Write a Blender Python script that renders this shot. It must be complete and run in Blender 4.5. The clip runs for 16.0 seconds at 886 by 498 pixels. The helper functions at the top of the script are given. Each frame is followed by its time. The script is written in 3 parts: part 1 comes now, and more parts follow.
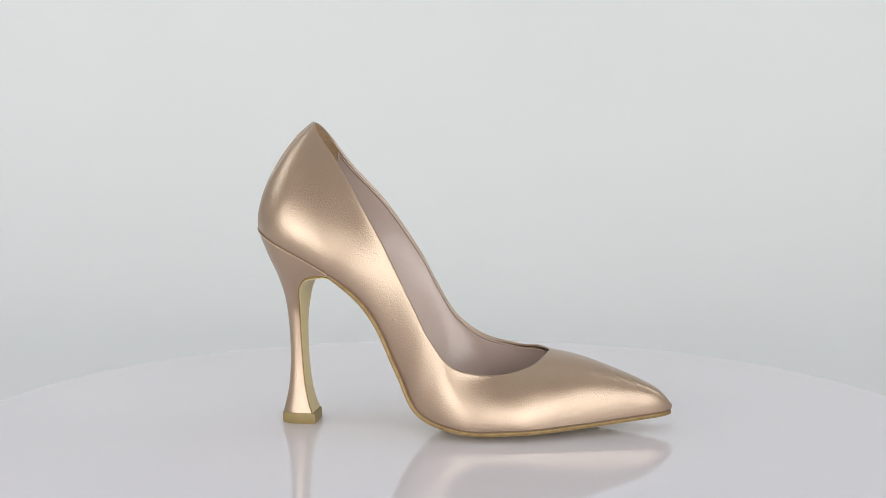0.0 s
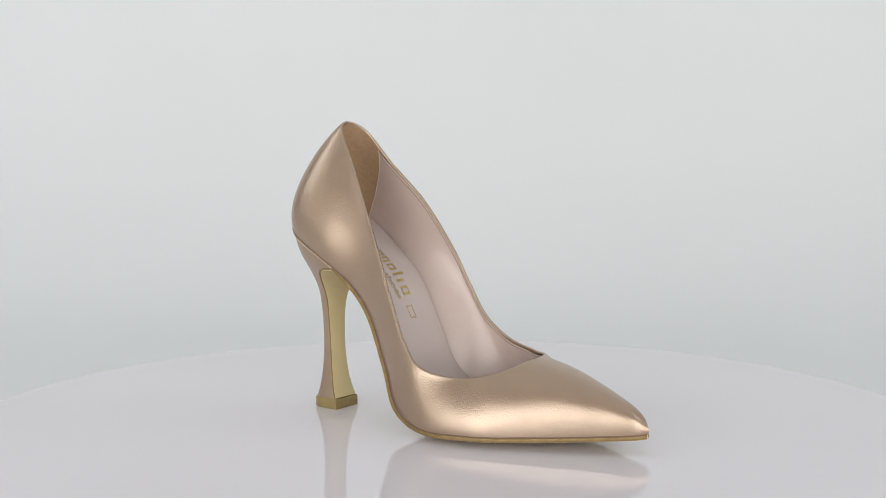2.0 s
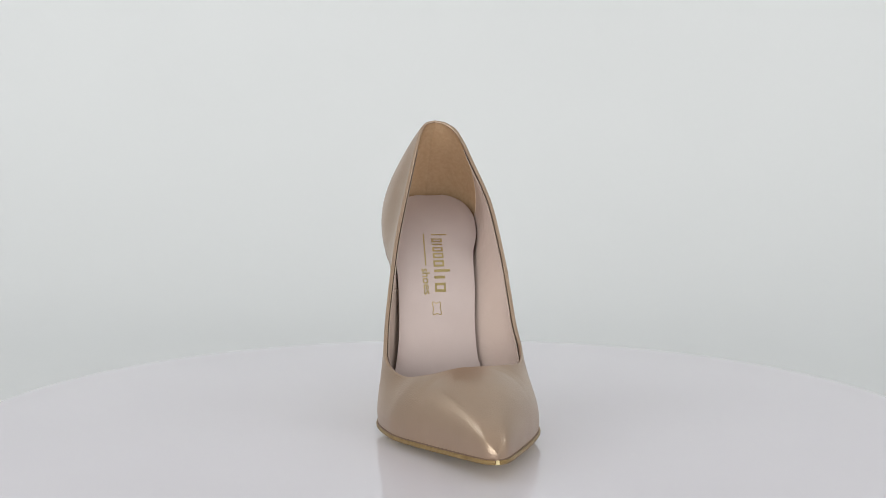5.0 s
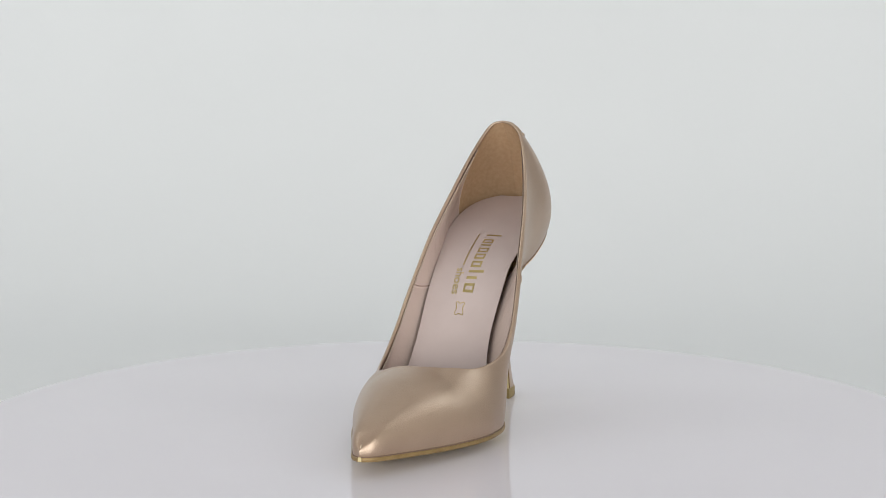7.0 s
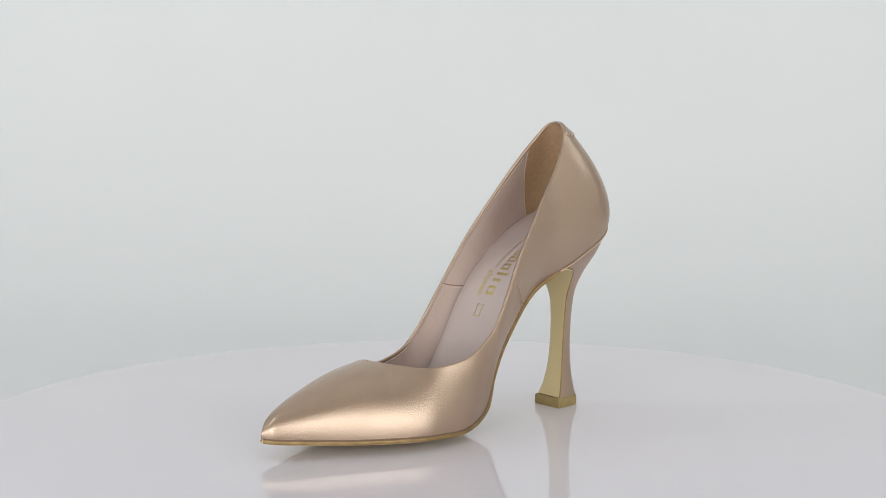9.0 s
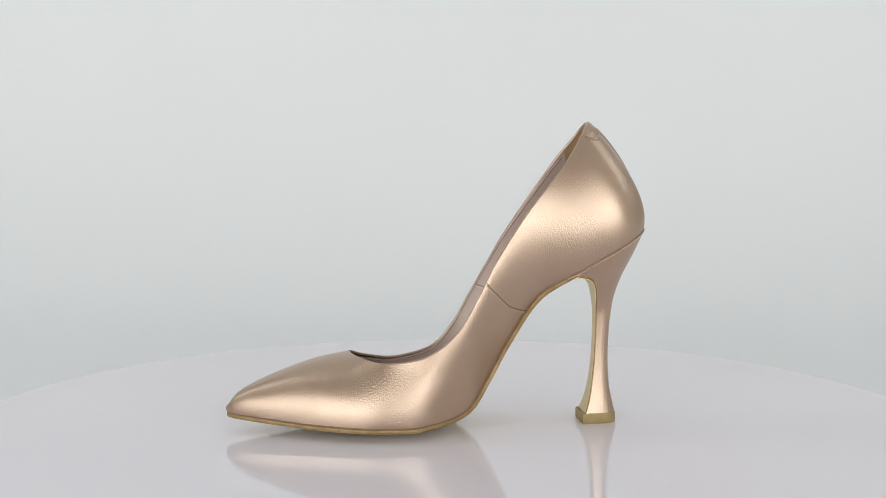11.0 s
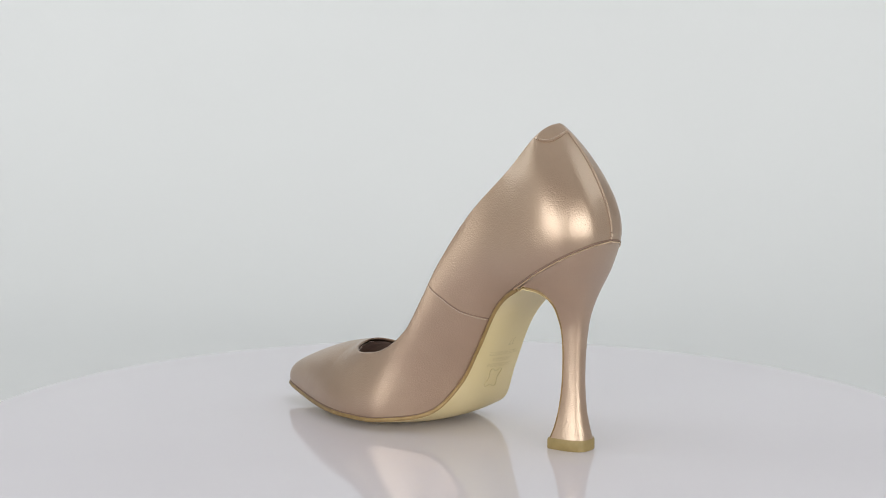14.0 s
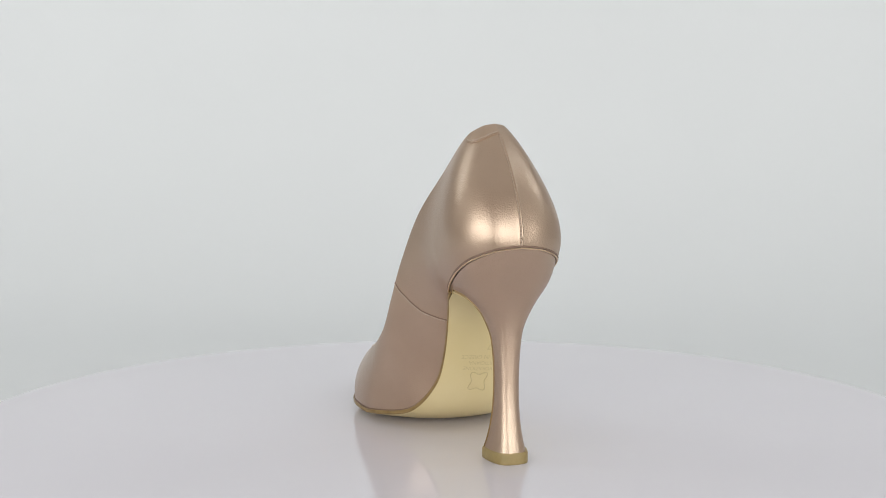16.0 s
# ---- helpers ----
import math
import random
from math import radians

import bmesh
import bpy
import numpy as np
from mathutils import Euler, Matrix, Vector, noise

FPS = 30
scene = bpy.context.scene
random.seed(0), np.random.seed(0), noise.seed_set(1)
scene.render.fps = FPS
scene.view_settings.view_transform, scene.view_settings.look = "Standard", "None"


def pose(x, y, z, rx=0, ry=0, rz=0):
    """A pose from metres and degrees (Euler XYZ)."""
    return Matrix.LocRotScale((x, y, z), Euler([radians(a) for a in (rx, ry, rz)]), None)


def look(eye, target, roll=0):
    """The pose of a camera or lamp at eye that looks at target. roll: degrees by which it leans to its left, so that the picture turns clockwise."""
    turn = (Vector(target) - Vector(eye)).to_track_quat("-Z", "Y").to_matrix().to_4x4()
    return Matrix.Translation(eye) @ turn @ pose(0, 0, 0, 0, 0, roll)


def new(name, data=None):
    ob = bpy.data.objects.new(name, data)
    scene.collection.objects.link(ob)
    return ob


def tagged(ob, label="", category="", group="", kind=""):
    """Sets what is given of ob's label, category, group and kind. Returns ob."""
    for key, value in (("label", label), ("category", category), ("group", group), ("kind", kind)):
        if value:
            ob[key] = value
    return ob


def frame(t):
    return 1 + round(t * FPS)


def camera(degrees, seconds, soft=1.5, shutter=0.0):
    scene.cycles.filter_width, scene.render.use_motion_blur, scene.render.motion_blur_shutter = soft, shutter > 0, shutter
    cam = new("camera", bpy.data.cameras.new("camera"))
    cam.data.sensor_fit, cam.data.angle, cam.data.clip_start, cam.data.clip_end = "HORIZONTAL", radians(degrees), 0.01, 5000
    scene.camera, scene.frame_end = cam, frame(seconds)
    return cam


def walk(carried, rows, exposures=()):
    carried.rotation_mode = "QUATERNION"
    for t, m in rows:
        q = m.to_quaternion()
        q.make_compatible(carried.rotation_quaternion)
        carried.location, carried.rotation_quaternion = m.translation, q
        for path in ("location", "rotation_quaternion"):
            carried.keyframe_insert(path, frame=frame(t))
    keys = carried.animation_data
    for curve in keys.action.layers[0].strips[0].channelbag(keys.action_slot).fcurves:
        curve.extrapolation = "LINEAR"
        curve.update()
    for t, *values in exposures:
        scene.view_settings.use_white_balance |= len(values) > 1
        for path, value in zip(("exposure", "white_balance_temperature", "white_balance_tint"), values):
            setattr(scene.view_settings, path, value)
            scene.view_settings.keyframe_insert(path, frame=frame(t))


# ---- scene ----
# ---- camera: on a tripod, a little above the turntable, level with the shoe ----
cam = camera(36.0, 16.0, soft=0.9)
EYE = pose(0.0, -0.690, 0.1632, 84.0, 0.04, 0.246)
walk(cam, [(0.0, EYE), (16.0, EYE)])

# ---- light: a white-walled photo corner, two softboxes in front, unseen fill lamps added ----
world = bpy.data.worlds.new("studio_world")
world.use_nodes = True
world.node_tree.nodes["Background"].inputs["Color"].default_value = (0.93, 0.97, 1.0, 1)
world.node_tree.nodes["Background"].inputs["Strength"].default_value = 0.25
scene.world = world
scene.view_settings.exposure = -0.13


def softbox(name, eye, target, wide, high, watts, colour):
    lamp = bpy.data.lights.new(name, "AREA")
    lamp.shape, lamp.size, lamp.size_y = "RECTANGLE", wide, high
    lamp.energy, lamp.color = watts, colour
    ob = new(name, lamp)
    ob.matrix_world = look(eye, target)
    return ob


softbox("softbox_lamp", (-0.74, -1.28, 0.26), (0, 0, 0.10), 1.25, 0.85, 13.0, (1.0, 0.988, 0.972))
softbox("softbox_lamp", (0.70, -1.30, 0.26), (0, 0, 0.10), 1.25, 0.85, 13.0, (1.0, 0.988, 0.972))
# broad overhead fill, no real fitting: added to lift the disc and backdrop
softbox("ceiling_fill", (0.0, -0.2, 2.15), (0, -0.2, 0.0), 3.0, 3.8, 12.0, (0.97, 0.985, 1.0))
# two unseen fills added behind the subject, turned to the backdrop to brighten it
softbox("backdrop_fill", (-1.05, 0.15, 1.00), (-0.2, 1.17, 0.75), 0.35, 0.8, 3.6, (0.94, 0.985, 1.0))
softbox("backdrop_fill", (1.05, 0.15, 1.00), (0.2, 1.17, 0.75), 0.35, 0.8, 2.8, (0.94, 0.985, 1.0))


# ---- materials ----
def material(name, colour, rough=0.5, metal=0.0, spec=0.5):
    m = bpy.data.materials.new(name)
    m.use_nodes = True
    b = m.node_tree.nodes["Principled BSDF"]
    b.inputs["Base Color"].default_value = (*colour, 1)
    b.inputs["Roughness"].default_value = rough
    b.inputs["Metallic"].default_value = metal
    b.inputs["Specular IOR Level"].default_value = spec
    return m, m.node_tree, b


def grain(tree, bsdf, kind, scale, strength, distance, detail=2.0, more=None):
    """Fine relief from one or two textures in the thing's own space."""
    n, l = tree.nodes, tree.links
    where = n.new("ShaderNodeTexCoord")
    last = None
    for what, size, power, depth in ((kind, scale, strength, distance), *([more] if more else [])):
        if what == "voronoi":
            tex = n.new("ShaderNodeTexVoronoi")
            tex.feature = "SMOOTH_F1"
            out = tex.outputs["Distance"]
        else:
            tex = n.new("ShaderNodeTexNoise")
            tex.inputs["Detail"].default_value = detail
            out = tex.outputs["Fac"]
        tex.inputs["Scale"].default_value = size
        l.new(where.outputs["Object"], tex.inputs["Vector"])
        bump = n.new("ShaderNodeBump")
        bump.inputs["Strength"].default_value, bump.inputs["Distance"].default_value = power, depth
        l.new(out, bump.inputs["Height"])
        if last:
            l.new(last.outputs["Normal"], bump.inputs["Normal"])
        last = bump
    l.new(last.outputs["Normal"], bsdf.inputs["Normal"])


def mottle(tree, bsdf, socket, scale, low, high, detail=4.0):
    """Noise between two values or two colours on one input."""
    n, l = tree.nodes, tree.links
    where, tex, ramp = n.new("ShaderNodeTexCoord"), n.new("ShaderNodeTexNoise"), n.new("ShaderNodeValToRGB")
    tex.inputs["Scale"].default_value, tex.inputs["Detail"].default_value = scale, detail
    l.new(where.outputs["Object"], tex.inputs["Vector"])
    l.new(tex.outputs["Fac"], ramp.inputs["Fac"])
    ramp.color_ramp.elements[0].position, ramp.color_ramp.elements[1].position = 0.3, 0.7
    for stop, value in zip(ramp.color_ramp.elements, (low, high)):
        stop.color = (*value, 1) if isinstance(value, tuple) else (value, value, value, 1)
    l.new(ramp.outputs["Color"], bsdf.inputs[socket])


def foil_leather(name, foil, under, rough, cell, depth):
    """Leather with a thin metal foil on it: a glossy metal coat mixed with the dyed hide under it."""
    m, tree, metal = material(name, foil, rough, 1.0)
    n, l = tree.nodes, tree.links
    metal.inputs["Coat Weight"].default_value, metal.inputs["Coat Roughness"].default_value = 0.5, 0.26
    metal.inputs["Coat IOR"].default_value = 1.9
    mottle(tree, metal, "Base Color", 70, tuple(0.965 * c for c in foil), tuple(1.035 * c for c in foil))
    mottle(tree, metal, "Roughness", 110, rough - 0.035, rough + 0.035)
    # pebbled grain: rounded cells parted by fine creases, stretched unevenly over the last
    where, wob, warp = n.new("ShaderNodeTexCoord"), n.new("ShaderNodeTexNoise"), n.new("ShaderNodeVectorMath")
    wob.inputs["Scale"].default_value = cell * 0.45
    warp.operation, warp.inputs["Scale"].default_value = "SCALE", 0.0008
    shift = n.new("ShaderNodeVectorMath")
    l.new(where.outputs["Object"], wob.inputs["Vector"])
    l.new(wob.outputs["Color"], warp.inputs[0])
    l.new(where.outputs["Object"], shift.inputs[0])
    l.new(warp.outputs["Vector"], shift.inputs[1])
    cells, bump = n.new("ShaderNodeTexVoronoi"), n.new("ShaderNodeBump")
    cells.feature, cells.inputs["Scale"].default_value = "SMOOTH_F1", cell
    bump.invert = True
    bump.inputs["Strength"].default_value, bump.inputs["Distance"].default_value = depth, 0.0004
    l.new(shift.outputs["Vector"], cells.inputs["Vector"])
    l.new(cells.outputs["Distance"], bump.inputs["Height"])
    fine, last = n.new("ShaderNodeTexNoise"), n.new("ShaderNodeBump")
    fine.inputs["Scale"].default_value, fine.inputs["Detail"].default_value = cell * 0.7, 1.0
    last.inputs["Strength"].default_value, last.inputs["Distance"].default_value = depth * 0.4, 0.0004
    l.new(where.outputs["Object"], fine.inputs["Vector"])
    l.new(fine.outputs["Fac"], last.inputs["Height"])
    l.new(bump.outputs["Normal"], last.inputs["Normal"])
    l.new(last.outputs["Normal"], metal.inputs["Normal"])
    hide = n.new("ShaderNodeBsdfPrincipled")
    hide.inputs["Base Color"].default_value = (*under, 1)
    hide.inputs["Roughness"].default_value = 0.55
    mottle(tree, hide, "Base Color", 45, tuple(0.95 * c for c in under), tuple(1.05 * c for c in under))
    l.new(metal.inputs["Normal"].links[0].from_socket, hide.inputs["Normal"])
    mix = n.new("ShaderNodeMixShader")
    mix.inputs["Fac"].default_value = 0.26
    l.new(metal.outputs["BSDF"], mix.inputs[1])
    l.new(hide.outputs["BSDF"], mix.inputs[2])
    l.new(mix.outputs["Shader"], n["Material Output"].inputs["Surface"])
    return m


M_LEATHER = foil_leather("metallic_leather", (0.495, 0.385, 0.283), (0.32, 0.17, 0.10), 0.33, 1600, 0.32)
M_HEEL = foil_leather("heel_leather", (0.495, 0.385, 0.283), (0.32, 0.17, 0.10), 0.33, 1600, 0.32)

M_RAND, t_, b_ = material("gold_edge", (0.75, 0.56, 0.38), 0.28, 1.0)
grain(t_, b_, "noise", 1500, 0.2, 0.0002)

M_LINING, t_, b_ = material("lining_leather", (0.62, 0.475, 0.42), 0.27, 0.0, 0.6)
mottle(t_, b_, "Base Color", 35, (0.545, 0.43, 0.375), (0.59, 0.47, 0.415))
grain(t_, b_, "noise", 700, 0.15, 0.0005, more=("noise", 130, 0.25, 0.002))

M_GRIP, t_, b_ = material("suede_grip", (0.48, 0.325, 0.195), 0.9, 0.0, 0.2)
mottle(t_, b_, "Base Color", 500, (0.45, 0.30, 0.175), (0.51, 0.35, 0.215))
grain(t_, b_, "noise", 2500, 0.3, 0.0003)

M_SOCK, t_, b_ = material("insole_leather", (0.56, 0.46, 0.43), 0.5, 0.0, 0.4)
mottle(t_, b_, "Base Color", 40, (0.48, 0.395, 0.37), (0.515, 0.43, 0.405))
grain(t_, b_, "noise", 1200, 0.12, 0.0003)

M_SOLE, t_, b_ = material("sole_leather", (0.62, 0.515, 0.28), 0.42, 0.0, 0.4)
mottle(t_, b_, "Base Color", 30, (0.605, 0.50, 0.262), (0.645, 0.54, 0.305))
grain(t_, b_, "noise", 400, 0.08, 0.0004)

M_EDGE, t_, b_ = material("sole_edge", (0.30, 0.20, 0.075), 0.4, 0.25)
mottle(t_, b_, "Base Color", 200, (0.22, 0.14, 0.05), (0.32, 0.215, 0.085))
M_TIP, t_, b_ = material("heel_tip_rubber", (0.30, 0.22, 0.085), 0.5)
mottle(t_, b_, "Base Color", 250, (0.27, 0.20, 0.075), (0.33, 0.245, 0.10))
M_FOIL, t_, b_ = material("gold_foil", (0.55, 0.43, 0.19), 0.35, 0.9)
M_THREAD, t_, b_ = material("thread", (0.64, 0.53, 0.44), 0.4)
M_SEAM, t_, b_ = material("seam_thread", (0.45, 0.35, 0.26), 0.4)
# dark brown for seams and joints, and for shade drawn in creases
M_SEAM_SHADE, t_, b_ = material("seam_and_shade_line", (0.20, 0.13, 0.09), 0.7)
M_STAMP, t_, b_ = material("pressed_stamp", (0.50, 0.41, 0.22), 0.5)

M_DISC, t_, b_ = material("white_acrylic", (0.78, 0.75, 0.805), 0.05, 0.0, 0.5)
mottle(t_, b_, "Base Color", 6, (0.77, 0.74, 0.795), (0.79, 0.76, 0.815))
mottle(t_, b_, "Roughness", 14, 0.03, 0.065)
M_PAPER, t_, b_ = material("backdrop_paper", (0.80, 0.81, 0.81), 0.85, 0.0, 0.2)
mottle(t_, b_, "Base Color", 1.7, (0.785, 0.797, 0.80), (0.81, 0.822, 0.825))
grain(t_, b_, "noise", 60, 0.05, 0.002)
# grey of the unseen shell, chosen to deepen contrast in the shoe's reflections
M_WALL, t_, b_ = material("wall_paint", (0.55, 0.55, 0.54), 0.8, 0.0, 0.3)
mottle(t_, b_, "Base Color", 3, (0.53, 0.53, 0.52), (0.57, 0.57, 0.56))
# white of the unseen side walls, added as reflectors for the shoe's flanks
M_BOUNCE, t_, b_ = material("side_bounce_white", (0.85, 0.85, 0.84), 0.8, 0.0, 0.3)
mottle(t_, b_, "Base Color", 3, (0.83, 0.83, 0.82), (0.87, 0.87, 0.86))
M_PLASTIC, t_, b_ = material("base_plastic", (0.75, 0.75, 0.76), 0.45)
mottle(t_, b_, "Roughness", 20, 0.4, 0.5)


# ---- building helpers ----
def part(name, bm, mat, parent=None, label="", smooth=True):
    """Links a bmesh as one mesh object, under a thing or a part."""
    bmesh.ops.recalc_face_normals(bm, faces=bm.faces)
    me = bpy.data.meshes.new(name)
    bm.to_mesh(me)
    bm.free()
    me.materials.append(mat)
    if smooth:
        me.polygons.foreach_set("use_smooth", [True] * len(me.polygons))
        me.set_sharp_from_angle(angle=radians(38))
    ob = new(name, me)
    ob.parent = parent
    return tagged(ob, label)


def grid_faces(bm, rows, close=False):
    """Rows of points into quads. Returns the vertices row by row."""
    vs = [[bm.verts.new(p) for p in row] for row in rows]
    for a, b in zip(vs, vs[1:]):
        n = len(a)
        for i in range(n if close else n - 1):
            j = (i + 1) % n
            bm.faces.new((a[i], a[j], b[j], b[i]))
    return vs


def weld(bm, d=0.00005):
    bmesh.ops.remove_doubles(bm, verts=bm.verts, dist=d)
    bmesh.ops.dissolve_degenerate(bm, edges=bm.edges, dist=d / 4)


def box(bm, x0, y0, z0, x1, y1, z1):
    v = [bm.verts.new(p) for p in ((x0, y0, z0), (x1, y0, z0), (x1, y1, z0), (x0, y1, z0), (x0, y0, z1), (x1, y0, z1), (x1, y1, z1), (x0, y1, z1))]
    for f in ((0, 1, 2, 3), (7, 6, 5, 4), (0, 4, 5, 1), (1, 5, 6, 2), (2, 6, 7, 3), (3, 7, 4, 0)):
        bm.faces.new([v[i] for i in f])


def tube(bm, line, radius, sides=8, normals=None, flat=1.0):
    """A round cord along a line, thinner across when flat is below 1."""
    rings = []
    for i, p in enumerate(line):
        d = (line[min(i + 1, len(line) - 1)] - line[max(i - 1, 0)]).normalized()
        up = normals[i] if normals else Vector((0, 0, 1))
        side = d.cross(up).normalized()
        up = side.cross(d).normalized()
        rings.append([p + radius * (math.cos(a) * side + flat * math.sin(a) * up) for a in (2 * math.pi * k / sides for k in range(sides))])
    vs = grid_faces(bm, rings, close=True)
    bm.faces.new(vs[0])
    bm.faces.new(vs[-1])


def spline(points, x):
    """Smooth curve through points, at x counted in points from 0."""
    x = float(x)
    n = len(points) - 1
    i = min(max(int(x), 0), n - 1)
    f = x - i
    b, c = points[i], points[i + 1]
    a = points[i - 1] if i > 0 else 2 * b - c
    d = points[i + 2] if i + 2 <= n else 2 * c - b
    return 0.5 * (2 * b + (c - a) * f + (2 * a - 5 * b + 4 * c - d) * f * f + (3 * b - a - 3 * c + d) * f ** 3)


# ---- the unseen room around the set, and the backdrop ----
def shell():
    bm = bmesh.new()
    box(bm, -1.8, -2.7, -0.95, 1.8, 2.2, -0.85)
    tagged(part("floor", bm, M_WALL, smooth=False), "pale grey painted studio floor", "floor", kind="structure")
    # walls out of view: grey ones dim the reflections, white sides brighten them
    for name, b, mat, tone in (("wall_north", (-1.7, 2.1, -0.85, 1.7, 2.2, 2.2), M_WALL, "grey"), ("wall_south", (-1.7, -2.7, -0.85, 1.7, -2.6, 2.2), M_WALL, "grey"),
                               ("wall_east", (1.7, -2.7, -0.85, 1.8, 2.2, 2.2), M_BOUNCE, "white"), ("wall_west", (-1.8, -2.7, -0.85, -1.7, 2.2, 2.2), M_BOUNCE, "white")):
        bm = bmesh.new()
        box(bm, *b)
        tagged(part(name, bm, mat, smooth=False), f"plain {tone} painted studio wall", "wall", kind="structure")
    bm = bmesh.new()
    box(bm, -1.8, -2.7, 2.2, 1.8, 2.2, 2.3)
    tagged(part("ceiling", bm, M_WALL, smooth=False), "unseen grey ceiling, toned for the shoe's reflections", "ceiling", kind="structure")
    # paper sweep on a plain bench: flat, then a wide curve, then upright
    bm = bmesh.new()
    box(bm, -1.15, -0.40, -0.85, 1.15, 1.50, -0.062)
    tagged(part("bench", bm, M_PLASTIC, smooth=False), "plain white bench under the paper sweep", "bench")
    bm = bmesh.new()
    line = [(-0.38, -0.060)] + [(0.62 + 0.55 * math.sin(a), 0.49 - 0.55 * math.cos(a)) for a in np.linspace(0, math.pi / 2, 24)] + [(1.17, 1.2), (1.17, 2.0)]
    xs = np.linspace(-1.12, 1.12, 9)
    grid_faces(bm, [[(x, y, z) for x in xs] for y, z in line])
    tagged(part("backdrop", bm, M_PAPER), "seamless white paper backdrop curving up behind the turntable", "backdrop", kind="structure")


shell()


# ---- the turntable ----
def ring(r, z, n=160):
    return [(r * math.cos(a), r * math.sin(a), z) for a in (2 * math.pi * k / n for k in range(n))]


def lathe(profile, n=160):
    bm = bmesh.new()
    vs = grid_faces(bm, [ring(r, z, n) for r, z in profile], close=True)
    bm.faces.new(vs[0])
    bm.faces.new(vs[-1])
    return bm


def make_turntable():
    root = new("turntable")
    tagged(root, "round glossy white turntable that slowly turns", "turntable")
    part("disc", lathe([(0.2545, -0.014), (0.2555, -0.013), (0.2555, -0.0010), (0.2545, 0.0)]), M_DISC, root, "glossy white acrylic disc")
    part("base", lathe([(0.150, -0.059), (0.152, -0.056), (0.148, -0.020), (0.140, -0.0145)], 96), M_PLASTIC, root, "white plastic drive base")
    return root


turntable = make_turntable()

# ---- the shoe: all in millimetres from the middle of the heel tip, x to the toe, y to its left ----
MM = 0.001
# the edge where the upper meets heel seat and sole, back to toe
FEATHER_L = [(-21.5, 3, 101.5), (-19, 16, 99.8), (-7.5, 25, 93.5), (12.5, 24.2, 82), (34, 16, 68), (49.5, 12, 44), (59.6, 13, 26),
             (72, 22, 11.5), (95, 34.5, 7), (114, 36.2, 6.8), (127, 34, 7), (139, 29.5, 7.2), (153, 22.8, 7.6), (173, 12.5, 8.7), (186, 5.2, 9.6), (190.3, 0, 10.0)]
FEATHER_R = [(-21.5, 3, 101.5), (-18.5, -9.5, 99.4), (-8, -20.5, 94), (12, -24.3, 84), (30, -22.5, 71.5), (43, -22.5, 56), (55, -25, 31),
             (66, -30.5, 12), (88, -39, 5.6), (112, -37.2, 5.4), (125, -33, 5.6), (137, -27.7, 6.2), (152, -20.5, 7), (172, -11.3, 8.4), (185.5, -5, 9.5), (190.3, 0, 10.0)]
# the opening's rim, back to throat, then the ridge of the vamp to the toe
RIM_L = [(8, 4, 155), (10, 9.5, 153.3), (14, 15.2, 147.5), (24, 21, 132), (41.5, 27, 111.5), (58, 30, 87), (67.5, 31.5, 69),
         (78, 32.2, 52), (93, 32, 41), (112, 27.5, 37.4), (123.6, 17, 38.9), (128.6, -1, 39.5)]
RIM_R = [(8, 4, 155), (9.3, -1, 153.3), (13, -4.6, 147), (24, -10.5, 131), (44, -21, 98.5), (54, -25.5, 80), (63, -29, 63),
         (71.5, -31.7, 47.5), (83, -33, 35), (103, -28.5, 31), (120, -19.5, 34.6), (128.6, -1, 39.5)]
RIDGE = [(128.6, -1, 39.5), (146, -1, 36.0), (167, -0.8, 28.6), (183, -0.4, 20.9), (190.5, 0, 12.8)]
# how the wall bulges at each of the 16 stations: up and out from the edge, down and out from the rim
BULGE = [(0.27, 0.045, 0.155, 0.215), (0.30, 0.09, 0.18, 0.20), (0.33, 0.15, 0.21, 0.15), (0.32, 0.18, 0.26, 0.10), (0.28, 0.18, 0.30, 0.05),
         (0.28, 0.14, 0.30, 0.03), (0.30, 0.10, 0.28, 0.03), (0.30, 0.06, 0.26, 0.03), (0.32, 0.08, 0.24, 0.03), (0.36, 0.08, 0.17, 0.10),
         (0.38, 0.06, 0.08, 0.24), (0.38, 0.05, 0.02, 0.50), (0.38, 0.05, 0.01, 0.53), (0.42, 0.07, 0.0, 0.50), (0.50, 0.10, 0.0, 0.45), (0.5, 0.25, 0.0, 0.3)]
OUT = [(-1, 0), (-0.75, 0.66), (-0.3, 0.95), (0, 1), (0, 1), (0, 1), (0, 1), (0, 1), (0, 1), (0, 1), (0.05, 1), (0.1, 1), (0.2, 0.98), (0.35, 0.94), (0.6, 0.8), (1, 0)]
V3 = lambda rows: [Vector(r) for r in rows]
SIDES = {1: (V3(FEATHER_L), V3(RIM_L)), -1: (V3(FEATHER_R), V3(RIM_R))}
RIDGE_V, BULGE_V, OUT_V = V3(RIDGE), [np.array(b) for b in BULGE], [np.array(o) for o in OUT]
LAST = 15


def edge_at(side, s):
    return spline(SIDES[side][0], s)


def rim_at(side, s):
    s = float(s)
    if s >= 11:
        return spline(RIDGE_V, s - 11)
    rim = SIDES[side][1]
    if s > 10:                       # the throat turns square to the middle line
        a, b, c, d = rim[9], rim[10], rim[11], Vector((126, rim[11].y * 2 - rim[10].y, rim[10].z))
        f = s - 10
        return 0.5 * (2 * b + (c - a) * f + (2 * a - 5 * b + 4 * c - d) * f * f + (3 * b - a - 3 * c + d) * f ** 3)
    return spline(rim, s)


def fold(s):
    """Thickness of the rolled rim."""
    return float(np.interp(s, [0, 1, 3, 8, 10, 11], [1.3, 1.5, 1.9, 1.9, 1.4, 0.9]))


